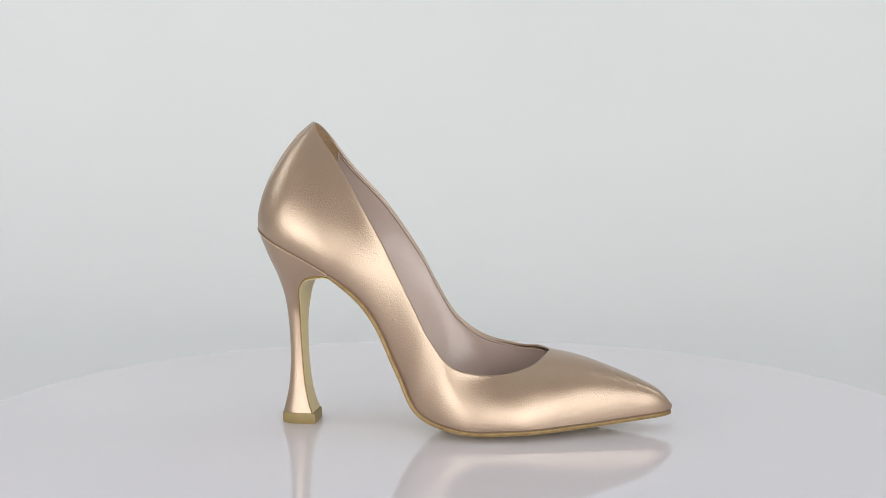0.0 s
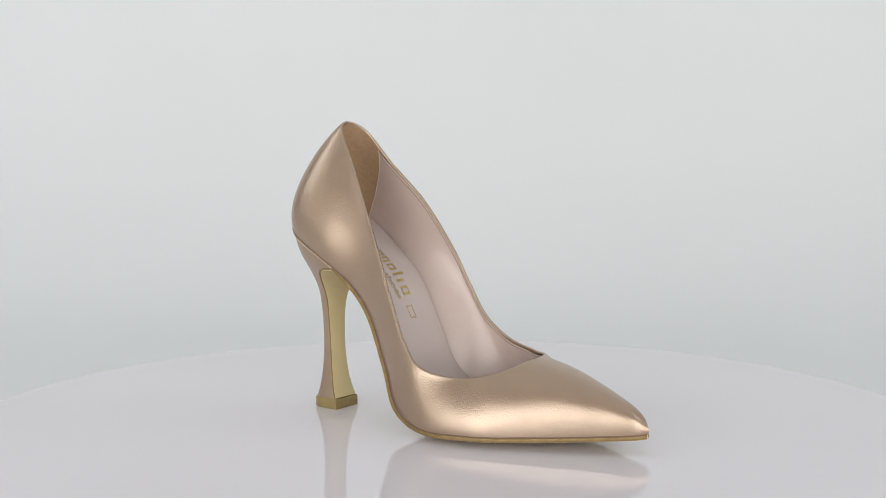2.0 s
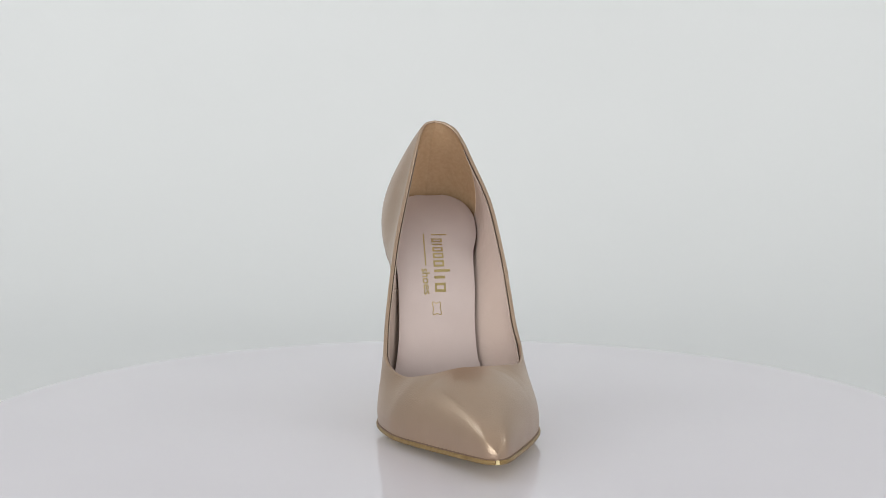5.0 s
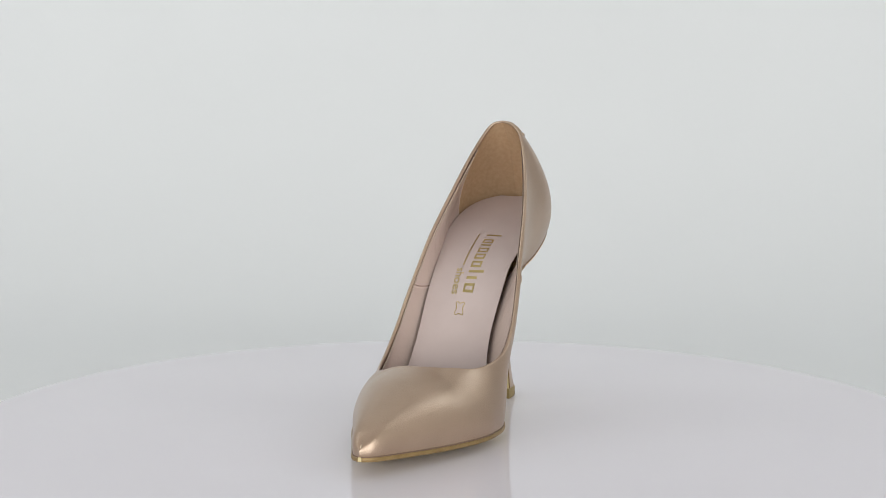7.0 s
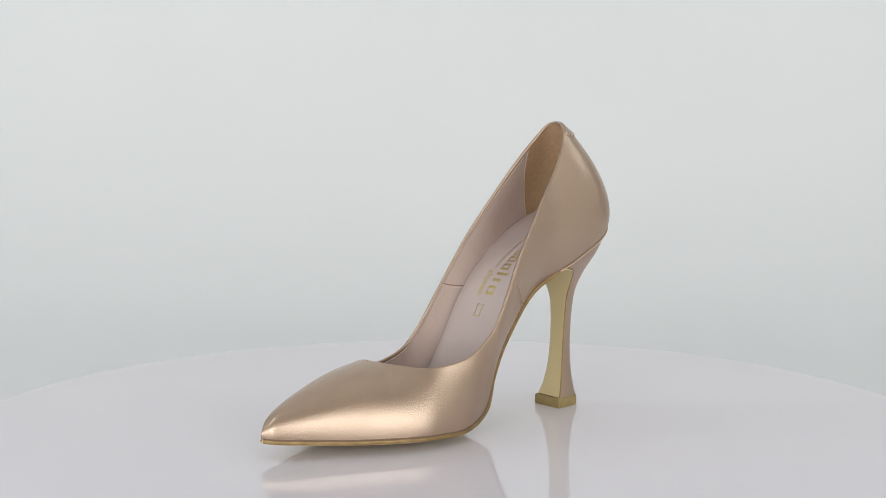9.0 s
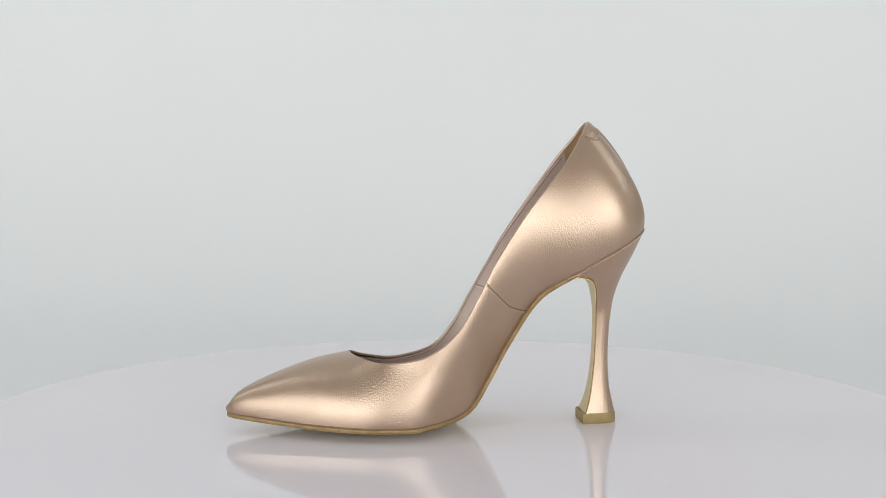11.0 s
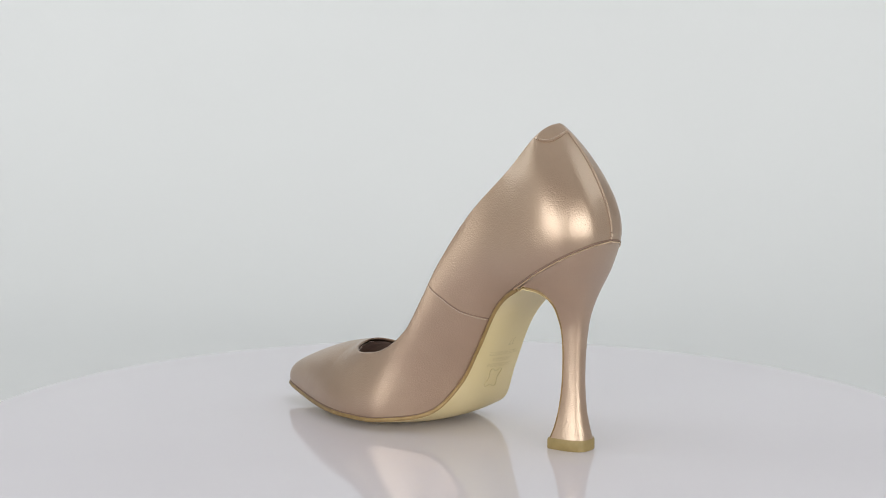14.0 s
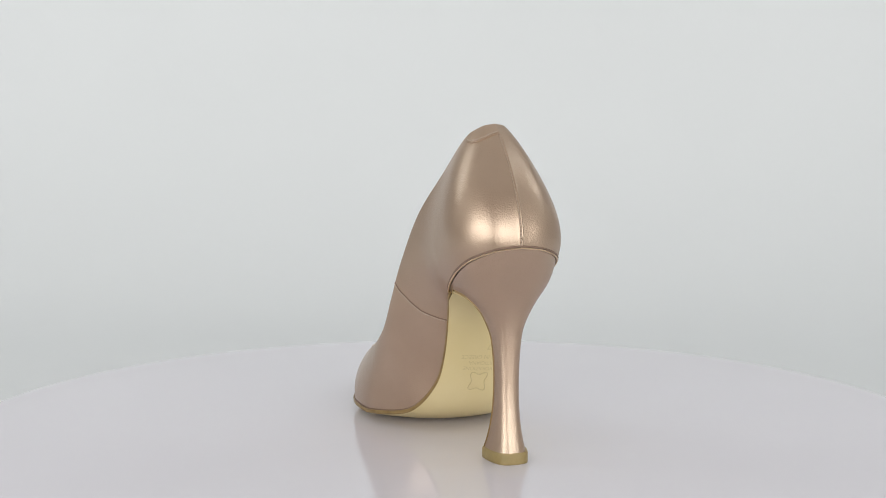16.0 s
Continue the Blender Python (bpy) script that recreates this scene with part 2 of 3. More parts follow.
def rim_out(side, s):
    ox, oy = (float(v) for v in spline(OUT_V, s))
    n = Vector((ox, oy * side, 0)).normalized()
    if s > 14:
        return Vector((s - 14, side * (15 - s), 0)).normalized()
    return n if s < 3 else Vector((0, side, 0)) if s > 4 else n.lerp(Vector((0, side, 0)), s - 3)


def top_at(side, s):
    """The rim's outer edge, or the ridge."""
    p = rim_at(side, s)
    if s < 11:
        p = p + rim_out(side, s) * fold(s) * min(1.0, (11 - s) / 2.5)
    return p


def handles(side):
    low, high = [], []
    for s in range(LAST + 1):
        f, t = edge_at(side, s), top_at(side, s)
        up, out, down, top = BULGE[s]
        n, k = Vector((OUT[s][0], OUT[s][1] * side, 0)).normalized(), (t - f).length
        out *= 0.9 if side < 0 else 1.5 if 4 <= s <= 6 else 1.1 if s == 3 else 1.0    # the waist is fuller on its left
        if s in (11, 12):            # the vamp is fuller on its left than on its right
            down += (-0.045 if side > 0 else 0.035) * (1.0 if s == 11 else 0.5)
        low.append(f + k * (up * Vector((0, 0, 1)) + out * n))
        high.append(t + k * (top * rim_out(side, s) - down * Vector((0, 0, 1))))
    return low, high


HANDLES = {}


def wall_at(side, s, h):
    """The upper's outer face: s runs from heel to toe, h from the sole edge to the rim."""
    s, h = float(s), float(h)
    if side not in HANDLES:
        HANDLES[side] = handles(side)
    f, t = edge_at(side, s), top_at(side, s)
    a, b = spline(HANDLES[side][0], s), spline(HANDLES[side][1], s)
    g = 1 - h
    return g ** 3 * f + 3 * g * g * h * a + 3 * g * h * h * b + h ** 3 * t


def wall_normal(side, s, h):
    e = 0.02
    s0, s1, h0, h1 = max(s - e, 0), min(s + e, LAST), max(h - e, 0), min(h + e, 1)
    n = (wall_at(side, s1, h) - wall_at(side, s0, h)).cross(wall_at(side, s, h1) - wall_at(side, s, h0)) * side
    n = n.normalized() if n.length > 1e-9 else Vector((1, 0, 0))
    if s < 0.05:
        n.y = 0
    if s >= 11 and h > 0.97:
        n = Vector((0.25, 0, 0.97))
    return -n.normalized() if n.dot(wall_at(side, s, h) - Vector((min(max(wall_at(side, s, h).x, 5), 165), 0, wall_at(side, s, h).z - 12))) < 0 else n.normalized()


def on_wall(side, s, h, lift=0.0):
    return (wall_at(side, s, h) + lift * wall_normal(side, s, h)) * MM


def stations(a, b, step=0.11):
    return np.linspace(a, b, max(2, int(round((b - a) / step)) + 1))


def feather_at(side, x):
    """The sole edge at a distance x from the heel: across and height."""
    lo, hi = 0.0, float(LAST)
    for _ in range(28):
        mid = (lo + hi) / 2
        if edge_at(side, mid).x < x:
            lo = mid
        else:
            hi = mid
    p = edge_at(side, lo)
    return p.y, p.z


def bed_frame(x):
    """Edges of the footbed at x, and its upward normal along the middle."""
    (yl, zl), (yr, zr) = feather_at(1, x), feather_at(-1, x)
    (al, bl), (ar, br) = feather_at(1, max(x - 2, -21)), feather_at(-1, max(x - 2, -21))
    (cl, dl), (cr, dr) = feather_at(1, min(x + 2, 189)), feather_at(-1, min(x + 2, 189))
    slope = ((dl + dr) - (bl + br)) / 2 / (min(x + 2, 189) - max(x - 2, -21))
    return yl, zl, yr, zr, Vector((-slope, 0, 1)).normalized()


def bed_point(x, w, lift, inset=0.0, dome=0.0):
    """A point of the footbed: w from -1 (right edge) to 1 (left edge), lifted along its normal."""
    yl, zl, yr, zr, n = bed_frame(x)
    w = float(w)
    f = (w + 1) / 2
    right, left = inset if isinstance(inset, tuple) else (inset, inset)
    y, z = yr + right + (yl - yr - right - left) * f, zr + (zl - zr) * f
    return Vector((x, y, z)) + n * (lift + dome * (1 - w * w))


def make_shoe():
    root = new("high_heel_shoe")
    tagged(root, "pointed rose gold metallic leather stiletto pump on the turntable", "shoe")

    # upper: both walls in one skin, with the rolled rim
    hs = np.linspace(0, 1, 27)
    ss = stations(0, LAST, 0.09)
    bm = bmesh.new()
    for side in (1, -1):
        grid_faces(bm, [[on_wall(side, s, h) for h in hs] for s in ss])
        rim = []
        for s in stations(0, 11, 0.09):
            n, p = wall_normal(side, s, 1.0), wall_at(side, s, 1.0)
            up = (p - wall_at(side, s, 0.97)).normalized()
            r = fold(s) / 2
            rim.append([(p - n * r + r * (math.cos(a) * n + math.sin(a) * up)) * MM for a in (math.pi * k / 8 for k in range(9))])
        grid_faces(bm, rim)
    weld(bm)
    upper = part("upper", bm, M_LEATHER, root, "rose gold metallic grained leather upper")

    # inside: suede at the heel, smooth lining further on
    def inside(name, a, b, mat, label, lift=-1.5):
        bm = bmesh.new()
        for side in (1, -1):
            rows = []
            for s in stations(a, b, 0.12):
                row = [on_wall(side, s, h, lift - max(0.0, fold(s) - 1.4)) for h in np.linspace(0.04, 1, 20)]
                rows.append(row)
            grid_faces(bm, rows)
        weld(bm)
        return part(name, bm, mat, root, label)
    inside("heel_grip", 0, 2.52, M_GRIP, "tan suede heel grip lining")
    inside("lining", 2.50, 14.6, M_LINING, "blush smooth leather lining", -1.9)

    # padded insole
    def lift_in(x):
        return float(np.interp(x, [-20, 5, 20, 55, 75, 95, 190], [14.8, 13.8, 12.8, 12.0, 8.5, 5.5, 4.0]))
    def inset(x):
        return (float(np.interp(x, [-20, -8, 0, 25, 40, 85, 110], [0.9, 0.8, 0.5, 0.3, -0.6, -0.6, 0.7])),
                float(np.interp(x, [-20, -8, 0, 25, 40, 55, 66, 78, 110], [0.6, 0.2, -0.5, -1.2, -4.2, -4.2, -2.2, -0.2, 0.7])))
    bm = bmesh.new()
    xs = [-20.0 + 170 * (0.5 - 0.5 * math.cos(math.pi * k / 90)) for k in range(91)]
    ws = np.linspace(-1, 1, 25)
    grid_faces(bm, [[bed_point(x, w, lift_in(x) - 0.9 * abs(w) ** 8, inset(x), -0.8) * MM for w in ws] for x in xs])
    insole = part("insole", bm, M_SOCK, root, "blush leather insole with gold print")

    # gold print: plain blocks in place of the maker's name, a rule, one word and a hide outline
    def on_insole(x, y, up=0.1):
        yl, zl, yr, zr, n = bed_frame(x)
        w = 2 * (y - (yr + inset(x)[0])) / (yl - yr - sum(inset(x))) - 1
        return bed_point(x, w, lift_in(x) + up - 0.9 * abs(w) ** 8, inset(x), -0.8) * MM

    def base_line(x):
        return -0.5 - 3.0 * (x - 13.5) / 28

    def flat_bar(bm, x0, x1, y0, y1, slant=True):
        grid_faces(bm, [[on_insole(x, y + (base_line(x) if slant else 0)) for y in (y0, y1)] for x in np.linspace(x0, x1, 2 + int((x1 - x0) / 0.7))])

    def flat_ring(bm, x0, x1, y0, y1, t=0.8, u=0.95):
        flat_bar(bm, x0, x0 + t, y0, y1)
        flat_bar(bm, x1 - t, x1, y0, y1)
        flat_bar(bm, x0 + t, x1 - t, y0, y0 + u)
        flat_bar(bm, x0 + t, x1 - t, y1 - u, y1)
    print_blocks = [("tall", 13.5), ("ring", 16.9), ("bar", 20.6), ("ring", 22.9), ("ring", 26.5), ("ring", 30.2), ("tall", 34.0), ("bar", 36.2), ("ring", 38.4)]
    for shape, x in print_blocks:
        bm = bmesh.new()
        if shape == "ring":
            flat_ring(bm, x, x + 2.7, 0.0, 5.8)
        else:
            flat_bar(bm, x, x + 0.9, 0.0, 8.6 if shape == "tall" else 5.8)
        part("print_block", bm, M_FOIL, insole, "gold foil block", smooth=False)
    bm = bmesh.new()
    flat_bar(bm, 13.5, 32.3, -4.6, -3.9)
    part("print_line", bm, M_FOIL, insole, "gold foil line", smooth=False)
    cu = bpy.data.curves.new("word", "FONT")
    cu.body, cu.size, cu.offset = "shoes", 4.6, 0.06
    tmp = new("tmp", cu)
    bpy.context.view_layer.update()
    me = bpy.data.meshes.new_from_object(tmp.evaluated_get(bpy.context.evaluated_depsgraph_get()))
    bpy.data.objects.remove(tmp)
    wide = max(v.co.x for v in me.vertices)
    for v in me.vertices:
        v.co = on_insole(33.4 + v.co.x * 8.4 / wide, -9.4 + 1.3 * v.co.y)
    me.materials.append(M_FOIL)
    word = new("printed_word", me)
    word.parent = insole
    tagged(word, "gold foil word")

    def hide_outline(r, lobes=0.62):
        pts = []
        for k in range(48):
            a = 2 * math.pi * k / 48
            q = r * (0.86 + lobes * abs(math.sin(2 * a)) ** 3)
            pts.append((q * math.cos(a) * 1.05, q * math.sin(a) * 0.85))
        return pts
    bm = bmesh.new()
    loop = []
    for dx, dy in [*hide_outline(2.4), hide_outline(2.4)[0]]:
        x, y = 45.3 + 0.56 * dx, -3.4 + dy
        yl, zl, yr, zr, n = bed_frame(x)
        w = 2 * (y - (yr + inset(x)[0])) / (yl - yr - sum(inset(x))) - 1
        loop.append(bed_point(x, w, lift_in(x) + 0.05, inset(x), -0.8) * MM)
    tube(bm, loop, 0.00022, 5)
    part("hide_mark", bm, M_FOIL, insole, "gold foil hide outline")

    # outsole: a thin slab from the heel breast to the toe
    def belly(x):
        return float(np.interp(x, [18, 40, 65, 85, 110, 150, 190], [-0.8, -1.2, -1.8, -3.6, -3.4, -1.5, 0.0]))

    def sole_low(x, w, extra=0.0):
        p = bed_point(x, w, -2.1 - extra, float(np.interp(x, [19, 22, 27], [1.6, 0.8, -0.5])), belly(x))
        p.z = max(p.z, 0.0)
        return p * MM
    bm = bmesh.new()
    xs = [19.5 + 170.3 * (k / 110) ** 0.95 for k in range(110)] + [189.95]
    ws = np.linspace(-1, 1, 23)
    rows = []
    for x in xs:
        low = [sole_low(x, w) for w in ws]
        top = [bed_point(x, w, 0.15, float(np.interp(x, [19, 22, 27], [1.6, 0.8, -0.2]))) * MM for w in ws[::-1]]
        rows.append(low + top)
    vs = grid_faces(bm, rows, close=True)
    n = len(rows[0])
    for i, f in enumerate(bm.faces):
        if i % n in (len(ws) - 1, n - 1):
            f.material_index = 1          # the burnished sides of the slab
    bm.faces.new(vs[0])
    bm.faces.new(vs[-1])
    sole = part("outsole", bm, M_SOLE, root, "cream leather outsole with stamped marks")
    sole.data.materials.append(M_EDGE)
    for side in (1, -1):
        bm = bmesh.new()
        line, ups = [], []
        for x in xs:
            p = bed_point(x, side, -0.95, float(np.interp(x, [19, 22, 27], [0.8, 0.3, -0.55]))) * MM
            line.append(p)
            ups.append(bed_frame(x)[4])
        line = [Vector((p.x, p.y, max(p.z, 0.0012))) for p in line]
        tube(bm, line, 0.00045, 8, ups, flat=1.9)
        part("sole_edge", bm, M_EDGE, sole, "burnished golden brown sole edge")

    # stamped words on the waist of the sole
    def stamp(name, text, x, y, size):
        cu = bpy.data.curves.new(name, "FONT")
        cu.body, cu.size, cu.align_x = text, size, "CENTER"
        tmp = new("tmp", cu)
        bpy.context.view_layer.update()
        me = bpy.data.meshes.new_from_object(tmp.evaluated_get(bpy.context.evaluated_depsgraph_get()))
        bpy.data.objects.remove(tmp)
        for v in me.vertices:
            px_, py_ = x + 0.52 * v.co.y, y + v.co.x
            yl, zl, yr, zr, n = bed_frame(px_)
            v.co = sole_low(px_, 2 * (py_ - yr) / (yl - yr) - 1, 0.05)
        me.materials.append(M_STAMP)
        ob = new(name, me)
        ob.parent = sole
        ob.visible_shadow = True
    stamp("stamped_words", "37", 46.8, -11.0, 5.0)
    stamp("stamped_words", "MADE IN GREECE", 50.0, -8.0, 3.0)
    stamp("stamped_words", "ARTIGIANA", 51.7, -7.6, 2.7)
    stamp("stamped_words", "LAVORAZIONE", 53.2, -7.4, 2.7)
    bm = bmesh.new()
    loop = []
    for dx, dy in [*hide_outline(4.2), hide_outline(4.2)[0]]:
        x, y = 57.2 + dx * 0.50, -7.2 + dy * 1.1
        yl, zl, yr, zr, n = bed_frame(x)
        loop.append(sole_low(x, 2 * (y - yr) / (yl - yr) - 1, 0.03))
    tube(bm, loop, 0.00025, 5)
    part("hide_stamp", bm, M_STAMP, sole, "stamped hide outline")

    # heel: lofted from the tip to the seat; each level has back, front and half width
    LEVELS = [(-9.2, 5.5, 7.4, 5.5, 8.4), (-8.0, 10, 5.5, 11.5, 7.2), (-6.2, 19, 3.9, 20, 6.0), (-5.3, 31, 2.8, 30, 5.4), (-5.4, 43, 2.2, 41, 5.4),
              (-6.2, 55, 2.0, 51.5, 6.0), (-8.0, 66.5, 2.3, 61.5, 7.4), (-11.4, 77.5, 3.4, 71, 10.6), (-15.6, 87, 7.6, 77.0, 15.8), (-19.6, 96, 15.5, 79.0, 20.5)]
    SKEW = [0.5, 0.8, 1.0, 1.0, 1.1, 1.3, 1.8, 2.2, 1.6, 0.0]    # how far the front's right corner lies behind its left one
    levels = [np.array(v) for v in LEVELS]
    turns = np.linspace(0, math.pi, 41)

    def d_shape(ub, uf, w, p=0.72):
        return [(uf - (uf - ub) * math.sin(a) ** p, w * math.copysign(abs(math.cos(a)) ** p, math.cos(a))) for a in turns]
    seat = []
    for x, y in d_shape(-21.2, 19.5, 1):
        fy, fz = feather_at(1 if y > 0 else -1, x)
        if abs(y) < 1e-6:
            fy = 3.0
        seat.append(Vector((x, fy * 0.965, fz - 1.0)))
    rows = []
    for k in np.linspace(0, 9, 46):
        ub, zb, uf, zf, w = spline(levels, k)
        blend = max(0.0, (k - 5.5) / 3.5) ** 1.6
        row = []
        for i, (x, y) in enumerate(d_shape(ub, uf, w)):
            f = (uf - x) / (uf - ub)
            x -= float(np.interp(k, range(10), SKEW)) * (1 - y / w) / 2 * (1 - f)
            p = Vector((x, y + 0.3 + 0.10 * k, zf + (zb - zf) * f))
            row.append((p.lerp(Vector((x, seat[i].y, p.z)), 0.75 * blend)) * MM)
        rows.append(row)
    rows.append([p * MM for p in seat])
    bm = bmesh.new()
    vs = grid_faces(bm, rows)
    for a, b in zip(vs, vs[1:]):
        bm.faces.new((a[-1], a[0], b[0], b[-1]))
    bm.faces.new(vs[0])
    bm.faces.new(vs[-1])
    heel = part("heel", bm, M_HEEL, root, "slim flared heel covered in rose gold leather")

    # the sole leather runs on down the front of the heel
    under = [sole_low(20.2, w, 0.1) for w in np.linspace(0.95, -0.95, 9)]
    strip = rows_front(rows[:-1], under)
    bm = bmesh.new()
    vs = grid_faces(bm, [a + b[::-1] for a, b in strip], close=True)
    bm.faces.new(vs[0])
    bm.faces.new(vs[-1])
    breast = part("heel_breast", bm, M_SOLE, heel, "cream leather heel front")
    for k in (0, -1):
        bm = bmesh.new()
        tube(bm, [(a[k] + b[k]) / 2 for a, b in strip], 0.0006, 8, [Vector((1, 0, 0.2))] * len(strip), flat=0.6)
        part("breast_edge", bm, M_EDGE, breast, "golden brown edge of the heel front")

    # tip
    prof = [(0.0, 1.0), (0.35, 1.03), (4.6, 1.03), (5.5, 0.995)]
    bm = bmesh.new()
    rows = []
    for z, k in prof:
        arc = [(0.15 + x * k, y * k) for x, y in d_shape(-9.3, 8.6, 8.9, 0.62)]
        rows.append([Vector((x, y, z)) * MM for x, y in arc])
    vs = grid_faces(bm, rows, close=True)
    bm.faces.new(vs[0])
    bm.faces.new(vs[-1])
    part("heel_tip", bm, M_TIP, root, "olive brown rubber heel tip")

    # bright piping between upper and heel
    bm = bmesh.new()
    line = [edge_at(1, s) * MM for s in stations(0, 3.35, 0.08)[::-1]] + [edge_at(-1, s) * MM for s in stations(0.08, 3.35, 0.08)]
    line = [p + Vector((0, 0, -0.0006)) for p in line]
    tube(bm, line, 0.00042, 8)
    part("rand", bm, M_RAND, root, "bright rose gold piping at the heel seat")

    # dark joint lines above the piping and above the sole edge
    for side in (1, -1):
        bm = bmesh.new()
        tube(bm, [on_wall(side, s, 0.006, 0.02) for s in stations(0.0, 3.3, 0.1)], 0.0005, 6)
        part("seat_joint", bm, M_SEAM_SHADE, root, "dark joint over the heel seat")
        bm = bmesh.new()
        tube(bm, [on_wall(side, s, 0.004, 0.08) for s in stations(3.3, 14.9, 0.1)], 0.00034, 6)
        part("sole_joint", bm, M_SEAM_SHADE, root, "dark joint between upper and sole")

    # stitches: short raised threads along a path on the wall
    def stitches(name, side, path, pitch, lift=0.12, radius=0.00028, length=0.62, mat=M_THREAD, label="tan thread stitches"):
        pts = [wall_at(side, s, h) + lift * wall_normal(side, s, h) for s, h in path]
        run, bm = 0.0, bmesh.new()
        dense = []
        for a, b in zip(pts, pts[1:]):
            n = max(1, int((b - a).length / 0.1))
            dense += [a.lerp(b, k / n) for k in range(n)]
        acc, start = 0.0, 0
        for i in range(1, len(dense)):
            acc += (dense[i] - dense[i - 1]).length
            if acc >= pitch * length and start is not None:
                tube(bm, [dense[start] * MM, dense[(start + i) // 2] * MM, dense[i] * MM], radius, 5)
                start = None
            if acc >= pitch:
                acc, start = 0.0, i
        return tagged(part(name, bm, mat, upper, label), kind="stuff")
    seam = [(float(np.interp(h, [0, 0.02, 0.4, 0.6, 0.68, 0.96, 1], [4.33, 4.36, 4.84, 5.03, 5.1, 5.45, 5.5])), h) for h in np.linspace(0.985, 0.015, 40)]
    stitches("side_stitching", 1, [(s + 0.03, h) for s, h in seam], 1.6, 0.22, 0.00034, 0.66, mat=M_SEAM)
    bm = bmesh.new()
    tube(bm, [on_wall(1, s + 0.005, h, 0.02) for s, h in seam], 0.00036, 6)
    part("side_seam", bm, M_SEAM_SHADE, upper, "dark lapped side seam")

    back = [(0.05, 0.015 + 0.855 * f) for f in np.linspace(0, 1, 40)]
    bm = bmesh.new()
    tube(bm, [on_wall(1, 0.0, h, -0.1) for s, h in back], 0.0006, 8)
    part("back_seam", bm, M_LEATHER, upper, "raised back seam")
    # a dark cord draws the crease shade along the back seam
    bm = bmesh.new()
    tube(bm, [on_wall(1, 0.05, h, 0.0) for s, h in back], 0.00038, 6)
    part("back_shade_line", bm, M_SEAM_SHADE, upper, "dark line painting the crease shade beside the back seam")
    stitches("back_stitching", 1, back, 1.6, 0.2, 0.00034, 0.66, mat=M_SEAM)

    # the small tab folded over the back of the rim
    def tab_low(s):
        return float(np.interp(s, [0, 0.25, 0.5, 0.75, 1.0, 1.25, 1.5, 1.7, 1.9], [0.875, 0.868, 0.852, 0.838, 0.832, 0.843, 0.872, 0.92, 0.985]))
    bm = bmesh.new()
    rows = []
    def tab_lift(s):
        return float(np.interp(s, [0, 0.12, 0.5, 1.6, 1.9], [0.06, 0.3, 0.5, 0.5, 0.15]))
    for s in np.linspace(0, 1.9, 30):
        low, up = tab_low(s), tab_lift(s)
        top = on_wall(1, s, 1.0, 0.0)
        rows.append([on_wall(1, s, low, -0.2)] + [on_wall(1, s, h, up) for h in np.linspace(low + 0.004, 0.99, 10)]
                    + [top + Vector((0, 0, 0.0005 * up)), on_wall(1, s, 1.0, -0.8) + Vector((0, 0, 0.0003 * up))])
    grid_faces(bm, rows)
    weld(bm)
    part("back_tab", bm, M_LEATHER, upper, "small folded leather tab at the back of the rim")
    stitches("tab_stitching", 1, [(s, tab_low(s) + 0.022) for s in np.linspace(0.05, 1.82, 30)], 1.5, 0.62, 0.0003, mat=M_SEAM)
    for side in (1, -1):
        # shade below the rolled rim, put in as a thin dark cord
        bm = bmesh.new()
        tube(bm, [on_wall(side, s, 0.955, -1.95 - max(0.0, fold(s) - 1.4)) for s in np.linspace(2.6, 10.4, 140)], 0.00022, 6)
        part("rim_shade_line", bm, M_SEAM_SHADE, upper, "dark line painting the shade under the rolled rim")
        stitches("rim_stitching", side, [(s, 0.97) for s in np.linspace(2.7, 10.4, 140)], 1.5, -2.5, 0.00024)
        # edge of the heel grip
        bm = bmesh.new()
        tube(bm, [on_wall(side, 2.5, h, -2.2) for h in np.linspace(0.12, 0.985, 30)], 0.0003, 6)
        part("grip_edge", bm, M_THREAD, upper, "pale edge of the heel grip")
    # seam across the lining, on the right only
    sp = [(5.6 - 0.9 * f, 1.0 - 0.80 * f) for f in np.linspace(0, 1, 20)]
    bm = bmesh.new()
    tube(bm, [on_wall(-1, s, h, -2.35) for s, h in sp], 0.00026, 6)
    part("lining_crease", bm, M_SEAM_SHADE, upper, "dark lining seam")
    stitches("lining_seam", -1, [(s + 0.05, h) for s, h in sp], 1.4, -2.45, 0.00022)
    return root


def rows_front(rows, under):
    """The slab of sole leather on the heel's front: for each level its outer and its inner line; it ends under the sole."""
    mids = [(row[0] + row[-1]) / 2 for row in rows]
    out = []
    for i, row in enumerate(rows):
        d = (mids[min(i + 1, len(mids) - 1)] - mids[max(i - 1, 0)]).normalized()
        n = Vector((d.z, 0, -d.x))
        thick = float(np.interp(i, [0, 25, 34, 45], [0.0010, 0.0011, 0.0017, 0.0020]))
        inner = [row[0].lerp(row[-1], f) for f in np.linspace(0.01, 0.99, 9)]
        hollow = [0.0003 * (2 * f - 1) ** 2 for f in np.linspace(0, 1, 9)]
        out.append(([p + n * (thick - h) for p, h in zip(inner, hollow)], [p - n * 0.0003 for p in inner]))
    out.append((under, [p + Vector((0, 0, 0.0015)) for p in under]))
    return out


shoe = make_shoe()

# ---- the turn ----
TURN = [(0, 0.0), (1, -14.5), (2, -29.1), (3, -43.5), (4.2, -61.1), (5.25, -77.9), (6.3, -94.7), (7, -105.1), (8, -119.7), (9.2, -137.8),
        (10.25, -154.7), (11.3, -171.5), (12, -182.4), (13, -197.6), (14, -212.9), (15, -227.9), (16, -242.9)]


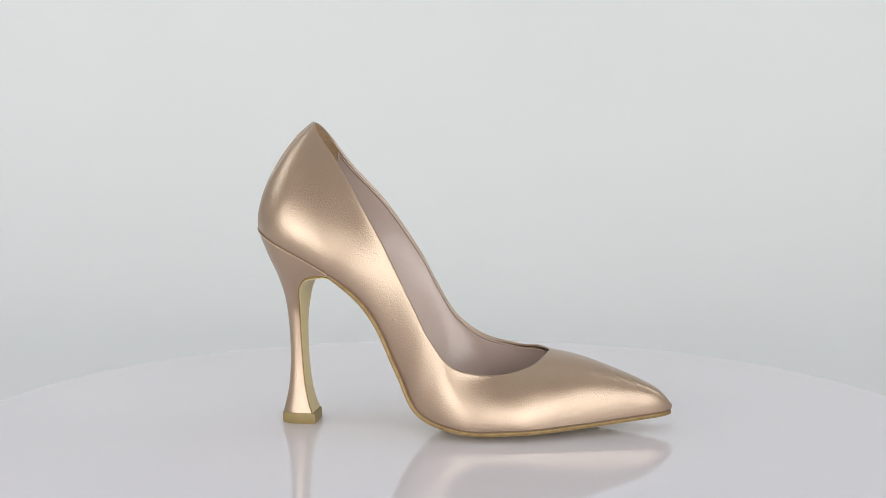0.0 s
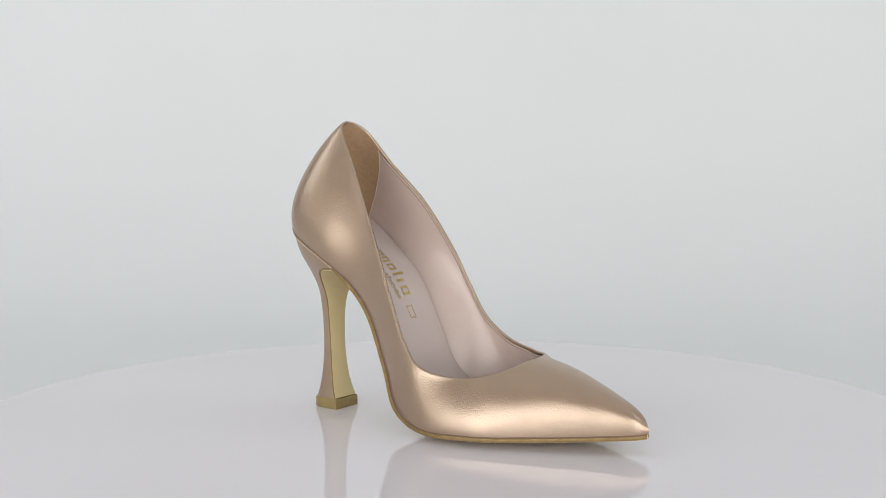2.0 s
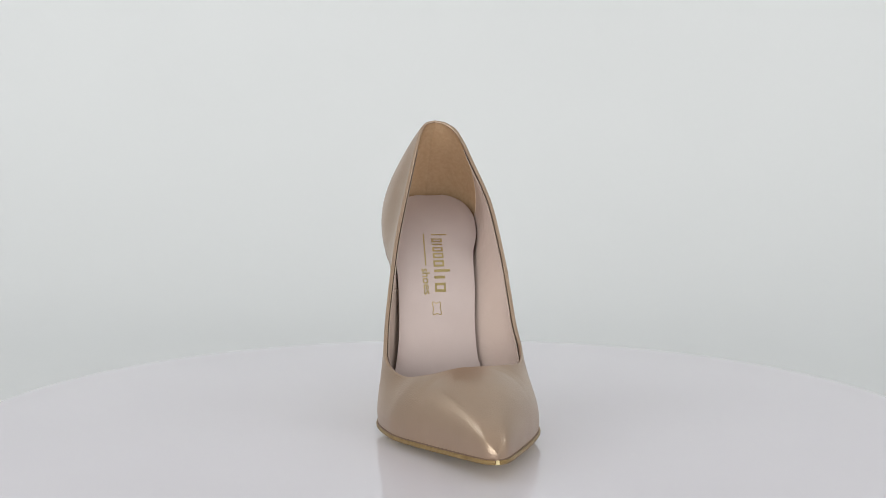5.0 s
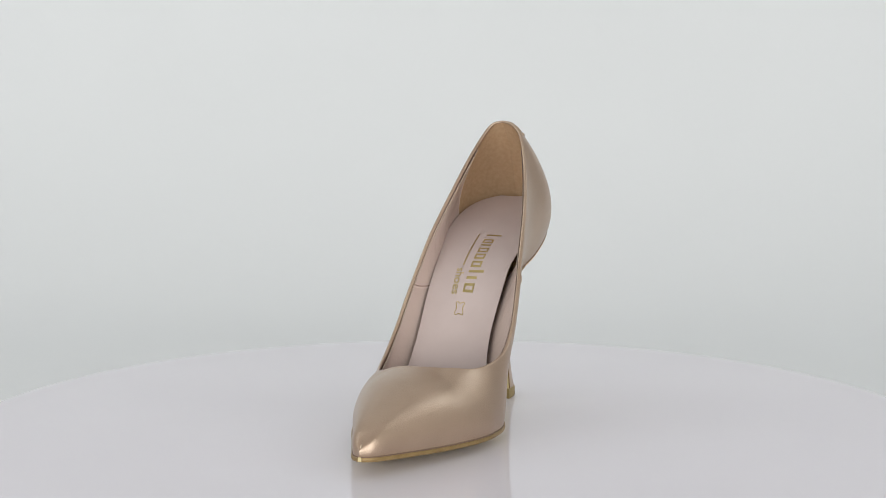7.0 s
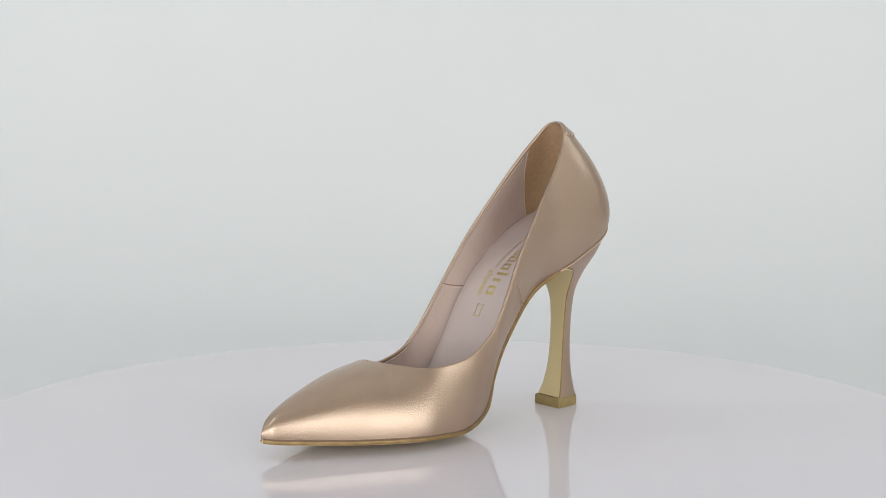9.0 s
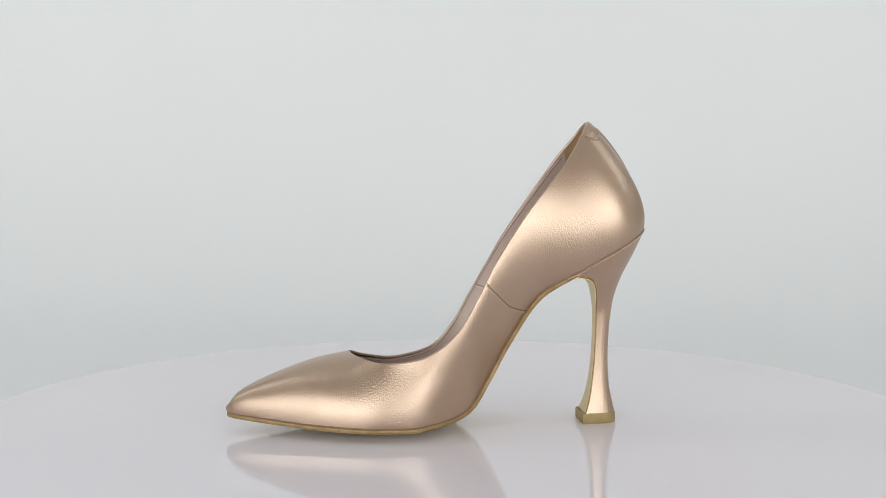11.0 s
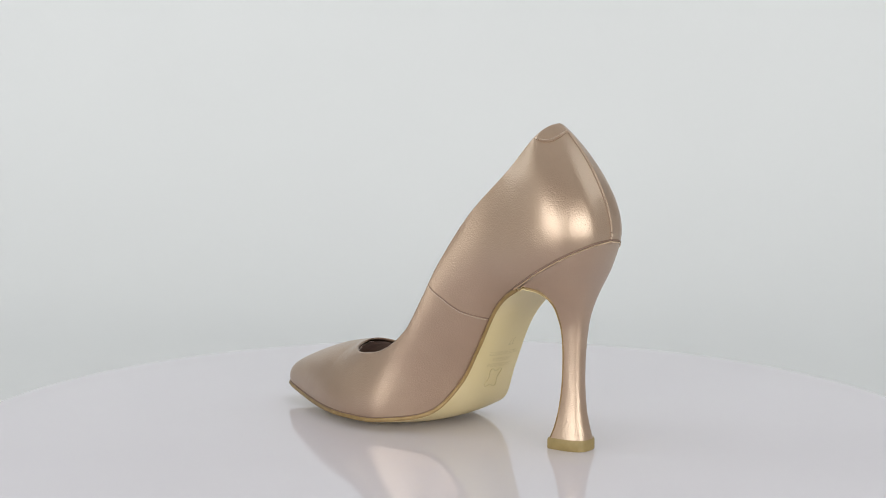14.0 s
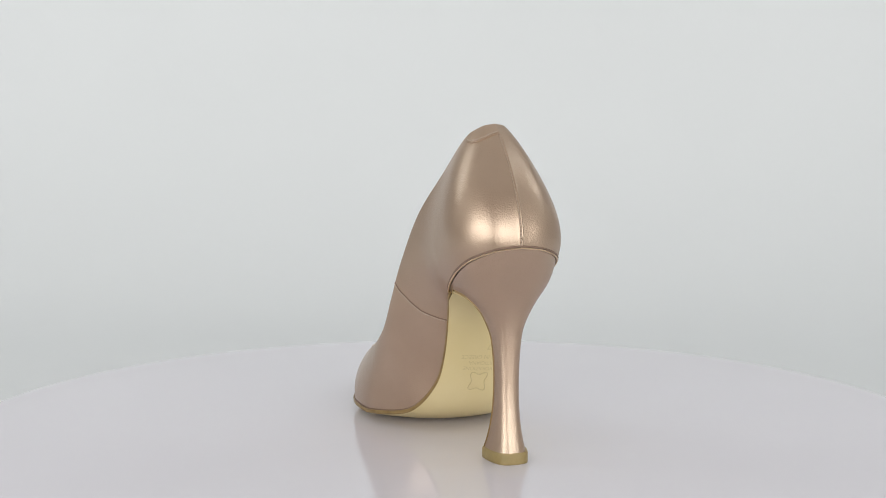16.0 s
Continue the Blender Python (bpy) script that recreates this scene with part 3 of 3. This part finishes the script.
def angle_at(t):
    times, turns = [a for a, _ in TURN], [b for _, b in TURN]
    rates = np.gradient(turns, times)
    i = min(max(int(np.searchsorted(times, t, "right")) - 1, 0), len(times) - 2)
    d = times[i + 1] - times[i]
    f = (t - times[i]) / d
    return float((1 + 2 * f) * (1 - f) ** 2 * turns[i] + f * (1 - f) ** 2 * d * rates[i] + f * f * (3 - 2 * f) * turns[i + 1] + f * f * (f - 1) * d * rates[i + 1])


def motions():
    stand = pose(-0.0769, 0.0087, 0.0, 0, 0, -5.75)
    steps = [k * 0.5 for k in range(33)]
    walk(turntable, [(t, pose(0, 0, 0, 0, 0, angle_at(t))) for t in steps])
    walk(shoe, [(k * 0.25, pose(0, 0, 0, 0, 0, angle_at(k * 0.25)) @ stand) for k in range(65)])


motions()
